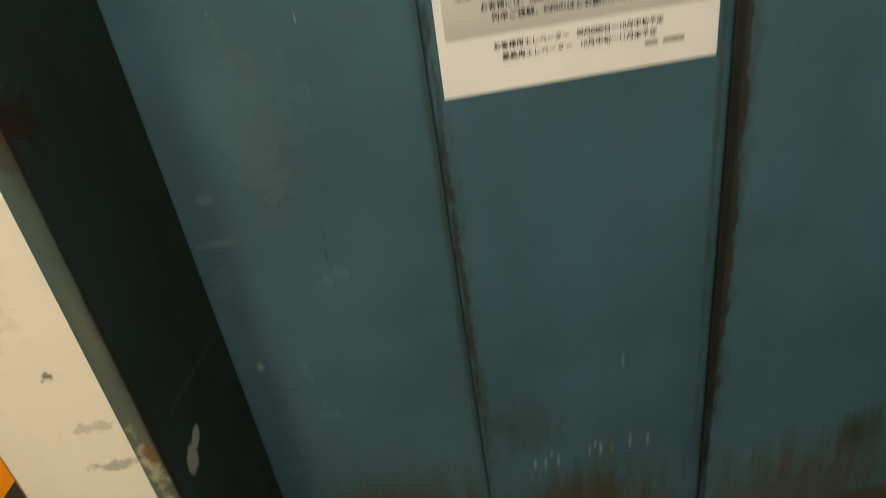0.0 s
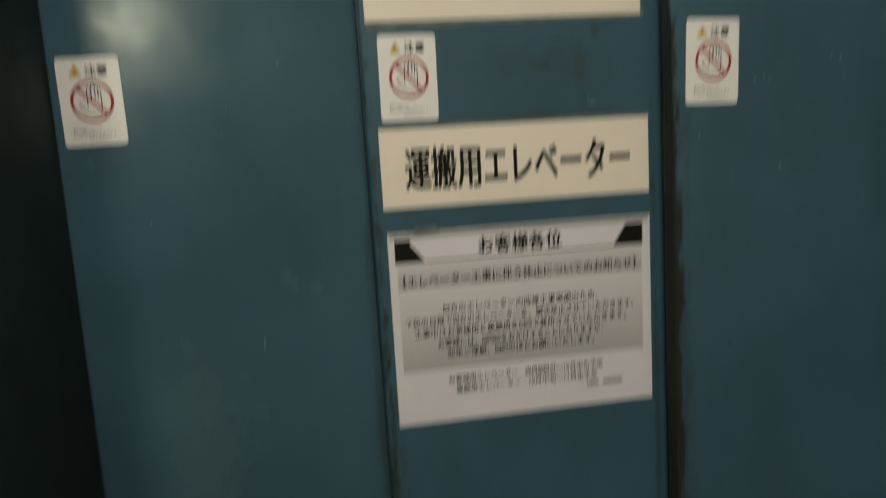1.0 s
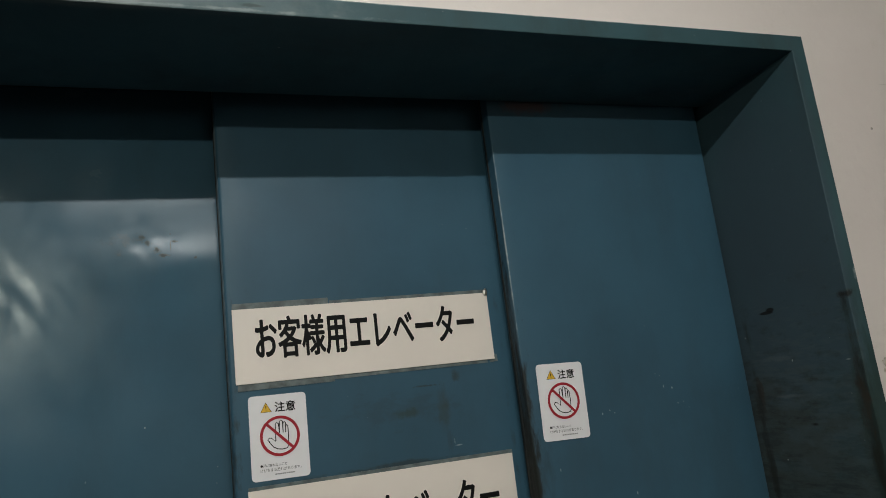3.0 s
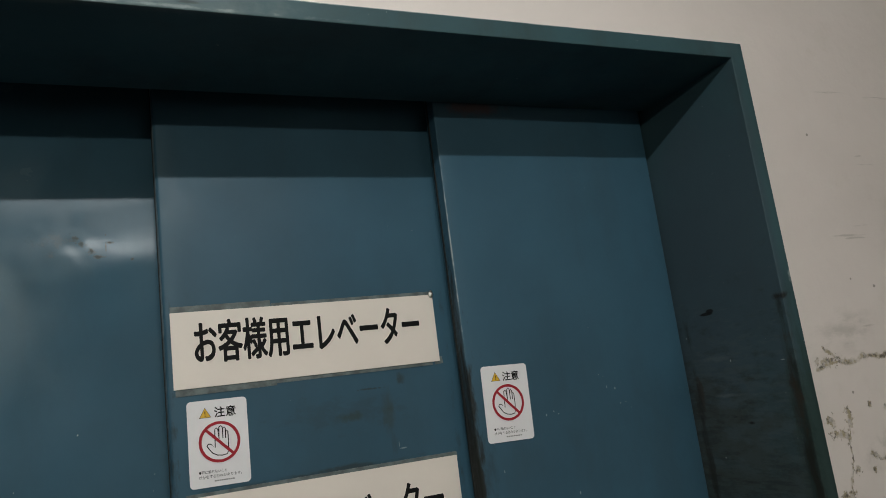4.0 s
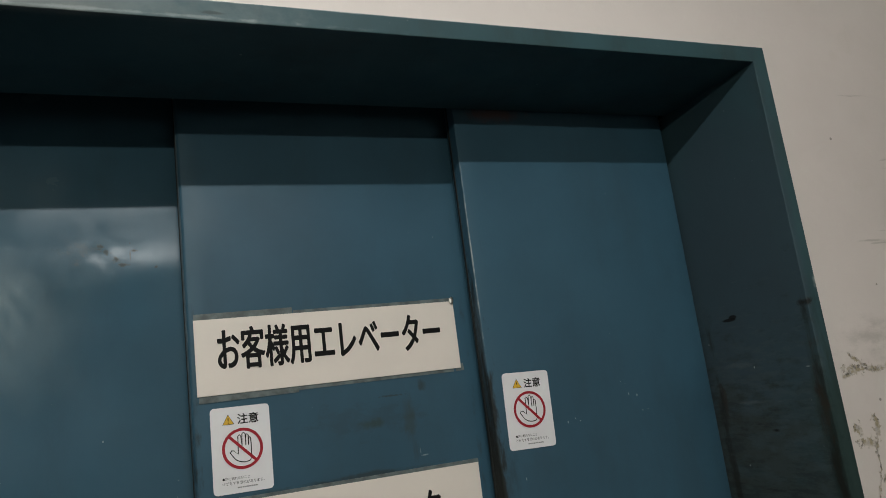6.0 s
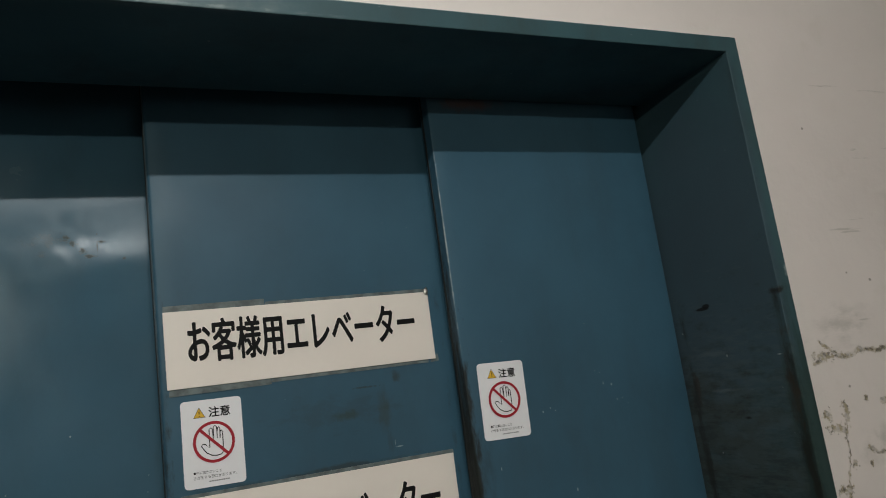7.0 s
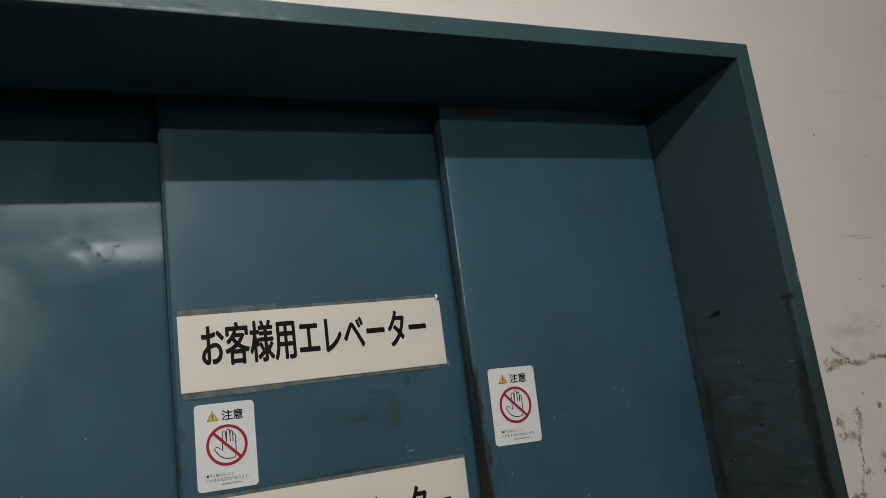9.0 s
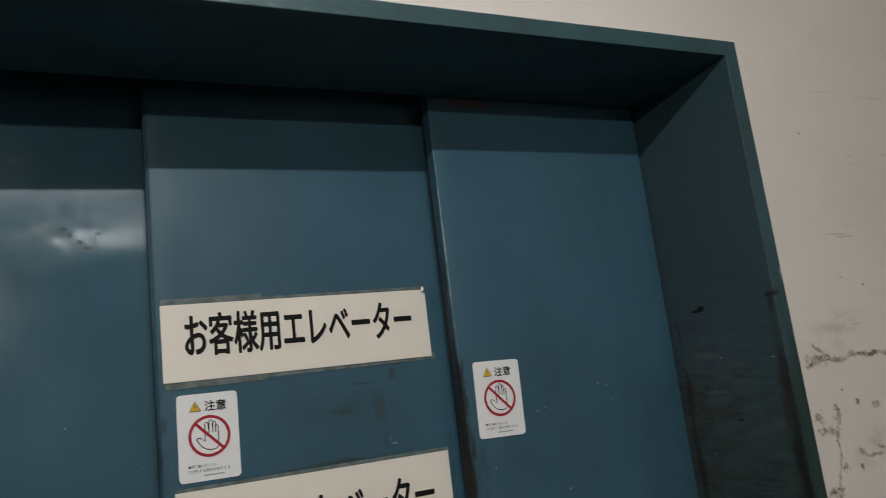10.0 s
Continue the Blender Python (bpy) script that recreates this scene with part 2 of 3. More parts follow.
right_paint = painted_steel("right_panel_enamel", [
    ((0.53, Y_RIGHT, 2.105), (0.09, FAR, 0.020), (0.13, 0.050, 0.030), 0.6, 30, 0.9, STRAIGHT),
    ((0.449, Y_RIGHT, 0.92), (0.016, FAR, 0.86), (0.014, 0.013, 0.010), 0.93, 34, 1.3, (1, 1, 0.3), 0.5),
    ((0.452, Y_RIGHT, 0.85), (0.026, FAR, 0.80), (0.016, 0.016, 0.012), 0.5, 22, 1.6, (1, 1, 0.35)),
    # returned side of the free edge, near black below about 1.8 m
    ((RIGHT_EDGE, Y_RIGHT + 0.02, 0.95), (0.006, 0.05, 0.85), NEAR_BLACK, 0.95, 24, 0.5, UPRIGHT, 0.3),
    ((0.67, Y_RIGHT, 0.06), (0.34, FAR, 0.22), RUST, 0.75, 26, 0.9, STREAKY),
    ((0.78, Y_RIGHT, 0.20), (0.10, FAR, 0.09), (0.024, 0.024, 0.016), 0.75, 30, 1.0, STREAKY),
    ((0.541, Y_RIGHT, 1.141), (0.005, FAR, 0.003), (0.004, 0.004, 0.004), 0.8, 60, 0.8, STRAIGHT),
    ((0.829, Y_RIGHT, 0.50), (0.004, FAR, 0.020), PALE_GREY, 0.25, 80, 1.0, UPRIGHT),
    # worn bare edge, with its bright highlight painted in too
    ((RIGHT_EDGE, Y_RIGHT - 0.002, 1.86), (0.0028, 0.006, 0.24), PALE_GREY, 0.95, 40, 0.5, STRAIGHT),
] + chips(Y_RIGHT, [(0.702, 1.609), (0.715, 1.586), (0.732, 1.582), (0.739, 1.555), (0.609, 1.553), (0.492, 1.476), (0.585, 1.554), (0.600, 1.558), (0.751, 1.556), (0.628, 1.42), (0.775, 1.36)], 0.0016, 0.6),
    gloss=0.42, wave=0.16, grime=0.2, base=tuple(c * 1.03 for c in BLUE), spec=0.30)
jamb_paint = painted_steel("frame_enamel", [
    # whole left jamb darkened: its shade is put into the colour
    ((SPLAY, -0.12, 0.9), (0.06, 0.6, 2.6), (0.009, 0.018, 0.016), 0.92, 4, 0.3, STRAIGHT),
    ((LEFT, -0.25, 1.205), (0.03, 0.06, 0.05), (0.022, 0.012, 0.007), 0.8, 30, 1.0, STRAIGHT),
    ((LEFT - 0.015, FRONT, 0.6), (0.03, 0.02, 0.9), (0.105, 0.105, 0.088), 0.65, 14, 0.6, UPRIGHT),
    ((LEFT, FRONT + 0.006, 0.8), (0.006, 0.014, 0.5), (0.030, 0.020, 0.012), 0.8, 40, 1.4, UPRIGHT),
    # right jamb: greyer blue above, darker blue-green from about 1.6 m down
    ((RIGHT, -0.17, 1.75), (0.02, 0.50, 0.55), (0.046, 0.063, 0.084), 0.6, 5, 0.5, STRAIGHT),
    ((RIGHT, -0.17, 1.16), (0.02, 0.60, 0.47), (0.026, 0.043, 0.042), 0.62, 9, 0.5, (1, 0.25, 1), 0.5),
    ((RIGHT, -0.17, 1.30), (0.02, 0.30, 0.34), NEAR_BLACK, 0.42, 44, 2.0, (1, 0.45, 1)),
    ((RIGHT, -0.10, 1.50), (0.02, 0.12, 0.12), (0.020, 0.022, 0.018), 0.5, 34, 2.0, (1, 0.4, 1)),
    ((RIGHT, -0.17, 1.47), (0.02, 0.20, 0.20), (0.105, 0.125, 0.120), 0.22, 120, 2.6, (1, 0.20, 1)),
    ((RIGHT, -0.15, 1.545), (0.02, 0.05, 0.005), PALE_GREY, 0.10, 60, 1.8, (1, 0.3, 1)),
    ((RIGHT, -0.14, 1.61), (0.02, 0.06, 0.005), PALE_GREY, 0.06, 60, 1.8, (1, 0.3, 1)),
    ((RIGHT, -0.078, 1.545), (0.02, 0.010, 0.04), (0.040, 0.028, 0.018), 0.6, 60, 1.6, (1, 1, 0.4)),
    # near-black line down the jamb beside the right panel
    ((RIGHT, -0.070, 1.25), (0.02, 0.012, 0.45), (0.014, 0.015, 0.012), 0.8, 34, 1.4, (1, 1, 0.3)),
    ((RIGHT, -0.127, 1.691), (0.02, 0.020, 0.0035), (0.004, 0.004, 0.005), 0.95, 30, 0.5, STRAIGHT, 0.4),
    ((RIGHT, -0.138, 1.695), (0.02, 0.011, 0.0045), (0.004, 0.004, 0.005), 0.95, 30, 0.5, STRAIGHT, 0.4),
    ((RIGHT, -0.185, 1.497), (0.02, 0.010, 0.004), (0.006, 0.006, 0.006), 0.9, 40, 0.8, STRAIGHT),
    ((RIGHT, -0.165, 1.604), (0.02, 0.002, 0.003), PALE_GREY, 0.7, 40, 0.5, STRAIGHT),
    ((RIGHT, -0.066, 1.653), (0.02, 0.002, 0.002), PALE_GREY, 0.8, 40, 0.5, STRAIGHT),
    ((RIGHT, -0.277, 1.597), (0.02, 0.006, 0.0015), PALE_GREY, 0.6, 40, 0.5, STRAIGHT),
    ((RIGHT, -0.110, 1.437), (0.02, 0.002, 0.002), PALE_GREY, 0.8, 40, 0.5, STRAIGHT),
    ((RIGHT + 0.015, FRONT, 1.20), (0.08, 0.040, 0.52), (0.018, 0.037, 0.033), 0.85, 30, 0.5, UPRIGHT, 0.35),
    ((RIGHT, FRONT + 0.008, 1.38), (0.006, 0.014, 0.33), (0.012, 0.012, 0.009), 0.9, 40, 1.2, (1, 1, 0.35)),
    ((RIGHT, FRONT + 0.012, 1.55), (0.008, 0.011, 0.13), (0.036, 0.020, 0.011), 0.6, 60, 1.8, (1, 1, 0.4)),
    ((RIGHT + 0.002, FRONT + 0.006, 1.698), (0.020, 0.020, 0.008), (0.012, 0.010, 0.008), 0.9, 60, 1.2, STRAIGHT),
    ((RIGHT + 0.026, FRONT, 1.73), (0.006, 0.012, 0.012), (0.30, 0.34, 0.34), 0.7, 60, 1.2, STRAIGHT),
    ((LEFT, FRONT, 1.22), (0.035, 0.050, 0.10), (0.028, 0.014, 0.009), 0.85, 30, 1.0, STRAIGHT),
    ((LEFT + 0.004, -0.226, 0.640), (0.02, 0.028, 0.026), PALE_GREY, 0.75, 45, 0.5, STRAIGHT, 0.35),
    ((LEFT + 0.006, -0.190, 0.650), (0.02, 0.026, 0.018), PALE_GREY, 0.75, 45, 0.5, STRAIGHT, 0.35),
    ((LEFT - 0.018, FRONT, 0.70), (0.014, 0.012, 0.08), (0.40, 0.36, 0.27), 0.7, 45, 1.6, STRAIGHT),
    ((LEFT - 0.010, FRONT, 0.735), (0.012, 0.012, 0.03), (0.14, 0.06, 0.02), 0.8, 55, 1.4, STRAIGHT),
    ((LEFT - 0.015, FRONT, 0.95), (0.016, 0.012, 0.12), (0.11, 0.105, 0.085), 0.6, 30, 0.8, UPRIGHT),
    ((-0.26, FRONT, 2.124), (0.40, 0.02, 0.05), (0.15, 0.165, 0.165), 0.85, 9, 0.7, (0.6, 1, 1)),
    ((-0.14, FRONT, 2.124), (0.34, 0.02, 0.05), PALE_GREY, 0.12, 24, 1.4, (0.5, 1, 0.6)),
    ((-0.10, FRONT, 2.113), (0.30, 0.02, 0.003), PALE_GREY, 0.3, 60, 1.6, (0.5, 1, 1)),
    ((-0.20, FRONT, 2.127), (0.05, 0.02, 0.004), GRIME, 0.5, 60, 1.2, (0.5, 1, 1)),
    ((0.03, FRONT, 2.120), (0.02, 0.02, 0.003), GRIME, 0.5, 60, 1.2, (0.5, 1, 1)),
    ((0.30, FRONT, 2.1365), (0.7, 0.02, 0.0018), PALE_GREY, 0.6, 60, 1.2, (0.3, 1, 1)),
] + [((SPLAY - 0.008, 0.02 - 0.034 * i, 0.687 + 0.0073 * i), (0.02, 0.028, 0.0100), PALE_GREY, 0.07, 60, 0.5, STRAIGHT) for i in range(8)
], gloss=0.50, grime=0.5, wave=0.12, base=(0.036, 0.079, 0.092), spec=0.34)


def plaster():
    """Cream-painted plaster with cracks, flaked spots and trowel marks."""
    n = Nodes("cream_wall_paint")
    colour = n.mix(n.span(n.noise(1.6, 5, 0.6), 0.3, 0.7), (0.650, 0.582, 0.550), (0.718, 0.648, 0.617))
    colour = n.mix(n.math("MULTIPLY", n.span(n.noise(12.0, 6, 0.7), 0.55, 0.8), 0.25), colour, (0.50, 0.45, 0.37))
    # grey smears of old filler
    smear = n.math("MULTIPLY", n.spot((1.03, WALL, 1.63), (0.13, FAR, 0.055), 9, 0.9, 0.9), n.span(n.noise(24.0, 5, 0.7, (0.5, 1, 1.4)), 0.42, 0.70))
    smear = n.math("MAXIMUM", smear, n.math("MULTIPLY", n.spot((1.07, WALL, 1.43), (0.08, FAR, 0.035), 9, 0.9, 0.9), n.span(n.noise(24.0, 5, 0.7), 0.40, 0.65)))
    colour = n.mix(n.math("MULTIPLY", smear, 0.42), colour, (0.30, 0.28, 0.25))
    # a long crack, its branch, and a second one that runs down beside the frame
    jitter = n.add("ShaderNodeTexNoise")
    n.put(jitter.inputs["Vector"], n.pos)
    jitter.inputs["Scale"].default_value, jitter.inputs["Detail"].default_value, jitter.inputs["Roughness"].default_value = 42.0, 6.0, 0.72
    shift = n.add("ShaderNodeVectorMath", (jitter.outputs["Color"], (0.5, 0.5, 0.5)), operation="SUBTRACT").outputs[0]
    shift = n.add("ShaderNodeVectorMath", (shift, (0.034, 0.0, 0.026)), operation="MULTIPLY").outputs[0]
    warped = n.add("ShaderNodeVectorMath", (n.add("ShaderNodeVectorMath", (n.pos, shift), operation="ADD").outputs[0], (1, 0, 1)), operation="MULTIPLY").outputs[0]
    crack = None
    for start, end, width in (((0.950, 1.574), (0.974, 1.583), 0.006), ((0.974, 1.583), (1.016, 1.579), 0.0035), ((0.974, 1.606), (1.016, 1.580), 0.0035), ((1.016, 1.580), (1.062, 1.584), 0.0055),
                              ((1.062, 1.584), (1.45, 1.570), 0.006), ((0.998, 1.498), (0.989, 1.450), 0.0035), ((0.989, 1.450), (0.976, 1.400), 0.0032), ((0.976, 1.400), (0.960, 1.340), 0.004),
                              ((1.032, 1.434), (1.051, 1.420), 0.004), ((1.051, 1.420), (1.082, 1.419), 0.004), ((1.078, 1.428), (1.16, 1.432), 0.0028)):
        line = n.seam(warped, start, end, width)
        crack = line if crack is None else n.math("MAXIMUM", crack, line)
    crack = n.math("MULTIPLY", crack, n.span(n.noise(60.0, 4, 0.6), 0.30, 0.46))
    flakes = n.spot((0.978, WALL, 1.584), (0.026, FAR, 0.010), 110, 2.4, 0.5)
    for x, z, rx, rz in ((0.956, 1.491, 0.011, 0.008), (0.999, 1.492, 0.008, 0.013), (0.972, 1.470, 0.018, 0.007), (0.990, 1.462, 0.006, 0.008), (1.051, 1.508, 0.005, 0.007),
                         (1.095, 1.497, 0.010, 0.005), (1.031, 1.407, 0.005, 0.005), (0.995, 1.410, 0.007, 0.006), (0.964, 1.376, 0.014, 0.008)):
        flakes = n.math("MAXIMUM", flakes, n.spot((x, WALL, z), (rx * 1.2, FAR, rz * 1.2), 130, 2.4, 0.5))
    bare = n.math("MAXIMUM", crack, flakes)
    colour = n.mix(n.math("MULTIPLY", bare, n.span(n.noise(90.0, 3, 0.6), 0.3, 0.6, 0.35, 0.95)), colour, n.mix(n.span(n.noise(150.0, 3, 0.6), 0.45, 0.60), (0.33, 0.27, 0.17), (0.10, 0.085, 0.06)))
    # trowel marks, pinholes, and scuffs by the left casing
    marks = None
    for x, z, half in ((1.135, 2.058, 0.060), (1.104, 2.016, 0.020), (1.250, 2.053, 0.050), (0.999, 1.984, 0.014), (1.168, 1.937, 0.012), (1.280, 1.940, 0.045), (1.157, 1.921, 0.055),
                       (1.168, 1.900, 0.045), (1.126, 1.809, 0.042), (1.110, 1.791, 0.070), (1.120, 1.786, 0.045), (1.085, 1.633, 0.024)):
        line = n.spot((x, WALL, z), (half, FAR, 0.0028), 60, 1.3, 0.8, (0.25, 1, 1))
        marks = line if marks is None else n.math("MAXIMUM", marks, line)
    marks = n.math("MULTIPLY", marks, n.span(n.noise(140.0, 3, 0.6, (0.10, 1, 1)), 0.40, 0.58))
    colour = n.mix(n.math("MULTIPLY", marks, 0.42), colour, (0.27, 0.24, 0.21))
    for x, z in ((1.0756, 1.7155), (1.050, 1.975), (1.13, 1.70), (1.02, 1.53)):
        colour = n.mix(n.math("MULTIPLY", n.spot((x, WALL, z), (0.0035, FAR, 0.003), 90, 0.8, 0.6), 0.7), colour, (0.16, 0.14, 0.12))
    for centre, radii, strength in (((-0.559, WALL, 0.895), (0.010, FAR, 0.009), 0.9), ((-0.535, WALL, 0.80), (0.040, FAR, 0.012), 0.35),
                                    ((-0.530, WALL, 0.725), (0.045, FAR, 0.010), 0.55), ((-0.60, WALL, 1.0), (0.05, FAR, 0.06), 0.12)):
        colour = n.mix(n.math("MULTIPLY", n.spot(centre, radii, 70, 1.6, 0.6), strength), colour, (0.14, 0.12, 0.09))
    height = n.math("SUBTRACT", n.noise(55.0, 4, 0.6), n.math("MULTIPLY", bare, 2.2))
    relief = n.bump(n.noise(4.0, 4, 0.55), 0.35, 0.012)
    relief = n.bump(height, 0.35, 0.0022, relief)
    return n.done(colour, 0.62, relief, 0.0, 0.35)


wall_paint = plaster()
ceiling_paint = plain("ceiling_paint", (0.62, 0.60, 0.56), 0.8)
floor_tiles = plain("worn_grey_floor", (0.055, 0.054, 0.052), 0.45, 0.2, 6.0)
gap_black = plain("gap_strip_black", (0.010, 0.013, 0.012), 0.7)
shaft_dark = plain("dark_shaft", (0.012, 0.012, 0.013), 0.8)
sign_white = plain("sign_plastic", (0.78, 0.70, 0.635), 0.42, 0.02, 8.0)
sticker_white = plain("sticker_film", (0.78, 0.755, 0.775), 0.38, 0.02, 30.0)
paper = plain("printed_paper", (0.68, 0.645, 0.72), 0.5, 0.02, 12.0)


def shaded_print(name, top, bottom):
    """Grey ink that thickens downwards, as printed."""
    n = Nodes(name)
    return n.done(n.mix(n.span(n.axis("z"), top, bottom), (0.60, 0.575, 0.63), (0.40, 0.385, 0.41)), 0.5, None, 0.0, 0.4)


paper_grey = shaded_print("shaded_text_box", 1.262, 1.120)
band_grey = shaded_print("shaded_heading_band", 1.312, 1.262)
ink = plain("black_ink", (0.007, 0.007, 0.007), 0.6, spec=0.12)
faint_ink = plain("faint_print_ink", (0.22, 0.215, 0.215), 0.55)
small_ink = plain("text_ink", (0.02, 0.019, 0.019), 0.6, spec=0.15)
line_grey = plain("grey_print", (0.30, 0.285, 0.28), 0.5)
red_ink = plain("red_ink", (0.33, 0.020, 0.032), 0.5, spec=0.15)
yellow_ink = plain("yellow_ink", (0.72, 0.43, 0.03), 0.45)
tape_film = plain("yellowed_clear_tape", (0.115, 0.135, 0.135), 0.40, 0.35, 45.0, 0.3)
steel = plain("bare_steel", (0.55, 0.52, 0.48), 0.35, 0.1, 60.0, 0.5, 1.0)
orange_paint = plain("orange_stripe", (0.72, 0.22, 0.015), 0.5)
black_paint = plain("black_stripe", (0.03, 0.026, 0.026), 0.5)
wood_red = plain("red_brown_trim", (0.14, 0.045, 0.03), 0.5, 0.25, 30.0)
board_grey = plain("grey_board_face", (0.20, 0.17, 0.15), 0.55, 0.12, 14.0)


# ---- mesh helpers ----
def part(name, bm, material, parent=None, label=""):
    mesh = bpy.data.meshes.new(name)
    bm.to_mesh(mesh)
    bm.free()
    mesh.materials.append(material)
    ob = new(name, mesh)
    if parent is not None:
        ob.parent = parent
        ob.matrix_parent_inverse = parent.matrix_world.inverted()
    return tagged(ob, label)


def box(lo, hi, bevel=0.0, segments=2):
    bm = bmesh.new()
    bmesh.ops.create_cube(bm, size=1)
    for v in bm.verts:
        v.co = Vector([(a + b) / 2 + c * (b - a) for a, b, c in zip(lo, hi, v.co)])
    if bevel:
        bmesh.ops.bevel(bm, geom=bm.edges[:], offset=bevel, segments=segments, affect="EDGES", profile=0.5)
    return bm


def slab(outline, back, front):
    """A flat piece with an (x, z) outline, between the depths back and front (front is the smaller y)."""
    bm = bmesh.new()
    a = [bm.verts.new((x, front, z)) for x, z in outline]
    b = [bm.verts.new((x, back, z)) for x, z in outline]
    bm.faces.new(a), bm.faces.new(b[::-1])
    for i in range(len(a)):
        j = (i + 1) % len(a)
        bm.faces.new((a[j], a[i], b[i], b[j]))
    bmesh.ops.recalc_face_normals(bm, faces=bm.faces[:])
    return bm


def rounded(x0, z0, x1, z1, r, steps=5):
    out = []
    for cx, cz, a0 in ((x1 - r, z1 - r, 0), (x0 + r, z1 - r, 90), (x0 + r, z0 + r, 180), (x1 - r, z0 + r, 270)):
        for k in range(steps + 1):
            a = radians(a0 + 90 * k / steps)
            out.append((cx + r * math.cos(a), cz + r * math.sin(a)))
    return out


def rect(x0, z0, x1, z1):
    return [(x0, z0), (x1, z0), (x1, z1), (x0, z1)]


def ribbon(points, width, y, closed=True):
    """A flat band of the given width along (x, z) points at the depth y."""
    bm = bmesh.new()
    count = len(points)
    rows = []
    for i, p in enumerate(points):
        before = points[i - 1] if closed or i else p
        after = points[(i + 1) % count] if closed or i < count - 1 else p
        d = Vector((after[0] - before[0], after[1] - before[1]))
        d.normalize()
        side = Vector((-d.y, d.x)) * width / 2
        rows.append((bm.verts.new((p[0] + side.x, y, p[1] + side.y)), bm.verts.new((p[0] - side.x, y, p[1] - side.y))))
    for i in range(count if closed else count - 1):
        a, b = rows[i], rows[(i + 1) % count]
        bm.faces.new((a[0], a[1], b[1], b[0]))
    bmesh.ops.recalc_face_normals(bm, faces=bm.faces[:])
    return bm


def lettering(body, x0, z0, x1, z1, y, bold=0.0):
    """Characters of the built-in font, filling an upright rectangle at the depth y; bold: metres by which the strokes grow to each side."""
    curve = bpy.data.curves.new("lettering", "FONT")
    curve.body, curve.size, curve.resolution_u = body, 1.0, 4
    ob = new("lettering", curve)
    mesh = bpy.data.meshes.new_from_object(ob.evaluated_get(bpy.context.evaluated_depsgraph_get()))
    bpy.data.objects.remove(ob)
    co = np.empty(len(mesh.vertices) * 3)
    mesh.vertices.foreach_get("co", co)
    co = co.reshape(-1, 3)
    faces = [tuple(p.vertices) for p in mesh.polygons]
    bpy.data.meshes.remove(mesh)
    low, high = co.min(0), co.max(0)
    u, v = (co[:, 0] - low[0]) / (high[0] - low[0]), (co[:, 1] - low[1]) / (high[1] - low[1])
    bm = bmesh.new()
    shifts = [(0, 0)] + ([(-1, 0), (1, 0), (0, -1), (0, 1), (-0.7, -0.7), (0.7, 0.7), (-0.7, 0.7), (0.7, -0.7)] if bold else [])
    for layer, (sx, sz) in enumerate(shifts):
        verts = [bm.verts.new((x0 + bold + a * (x1 - x0 - 2 * bold) + sx * bold, y - layer * 2e-5, z0 + bold + b * (z1 - z0 - 2 * bold) + sz * bold)) for a, b in zip(u, v)]
        for f in faces:
            bm.faces.new([verts[i] for i in f])
    return bm


def thing(name, place, label, category, group="", kind=""):
    ob = new(name)
    ob.empty_display_size = 0.05
    ob.matrix_world = place
    bpy.context.view_layer.update()
    return tagged(ob, label, category, group, kind)


def local(name, bm, material, parent, label=""):
    """A part whose mesh is given in its thing's own axes."""
    ob = part(name, bm, material, None, label)
    ob.parent = parent
    return ob


# ---- the setting ----
def setting(name, bm, material, label, category):
    return tagged(part(name, bm, material), label, category, "", "structure")


OUT_L, OUT_R, OUT_T = LEFT - 0.030, RIGHT + CASING, SOFFIT + CASING
setting("floor", box((-4.2, -9.0, -0.1), (4.6, 0.4, 0.0)), floor_tiles, "worn grey floor of the lift hall", "floor")
setting("ceiling", box((-4.2, -9.0, CEILING), (4.6, 0.4, CEILING + 0.1)), ceiling_paint, "plain off-white ceiling of the lift hall", "ceiling")
setting("wall_left_of_lift", box((-4.2, WALL, 0), (OUT_L, 0.25, CEILING)), wall_paint, "cream-painted plaster wall, scuffed beside the lift frame", "wall")
setting("wall_right_of_lift", box((OUT_R, WALL, 0), (4.6, 0.25, CEILING)), wall_paint, "cream-painted plaster wall with a crack and flaking paint", "wall")
setting("wall_above_lift", box((OUT_L, WALL, OUT_T), (OUT_R, Y_RIGHT - 0.010, CEILING)), wall_paint, "cream-painted plaster wall above the lift frame", "wall")
setting("wall_behind_lift", box((-4.2, 0.25, 0), (4.6, 0.4, CEILING)), shaft_dark, "dark unlit lift shaft behind the doors", "wall")
setting("wall_west", box((-4.4, -9.0, 0), (-4.2, 0.4, CEILING)), wall_paint, "plain cream side wall of the lift hall", "wall")
setting("wall_east", box((4.6, -9.0, 0), (4.8, 0.4, CEILING)), wall_paint, "plain cream side wall of the lift hall", "wall")
setting("wall_south", box((-4.4, -9.2, 0), (4.8, -9.0, CEILING)), wall_paint, "plain cream end wall of the lift hall", "wall")

frame_thing = thing("door_frame", pose(0, 0, 0), "deep blue-green painted steel lift door frame, rusty and chipped along its edges", "door frame", kind="structure")


def frame_bar(outline, back, bevelled):
    """A bar of the frame with mitred ends; its front edges between the named corners are eased."""
    bm = slab(outline, back, FRONT)
    edges = []
    for i, j in bevelled:
        ends = {outline[i], outline[j]}
        edges += [e for e in bm.edges if all(abs(v.co.y - FRONT) < 1e-6 for v in e.verts) and all(min(abs(v.co.x - p[0]) + abs(v.co.z - p[1]) for p in ends) < 1e-6 for v in e.verts)]
    bmesh.ops.bevel(bm, geom=edges, offset=0.0015, segments=2, affect="EDGES", profile=0.5)
    return bm


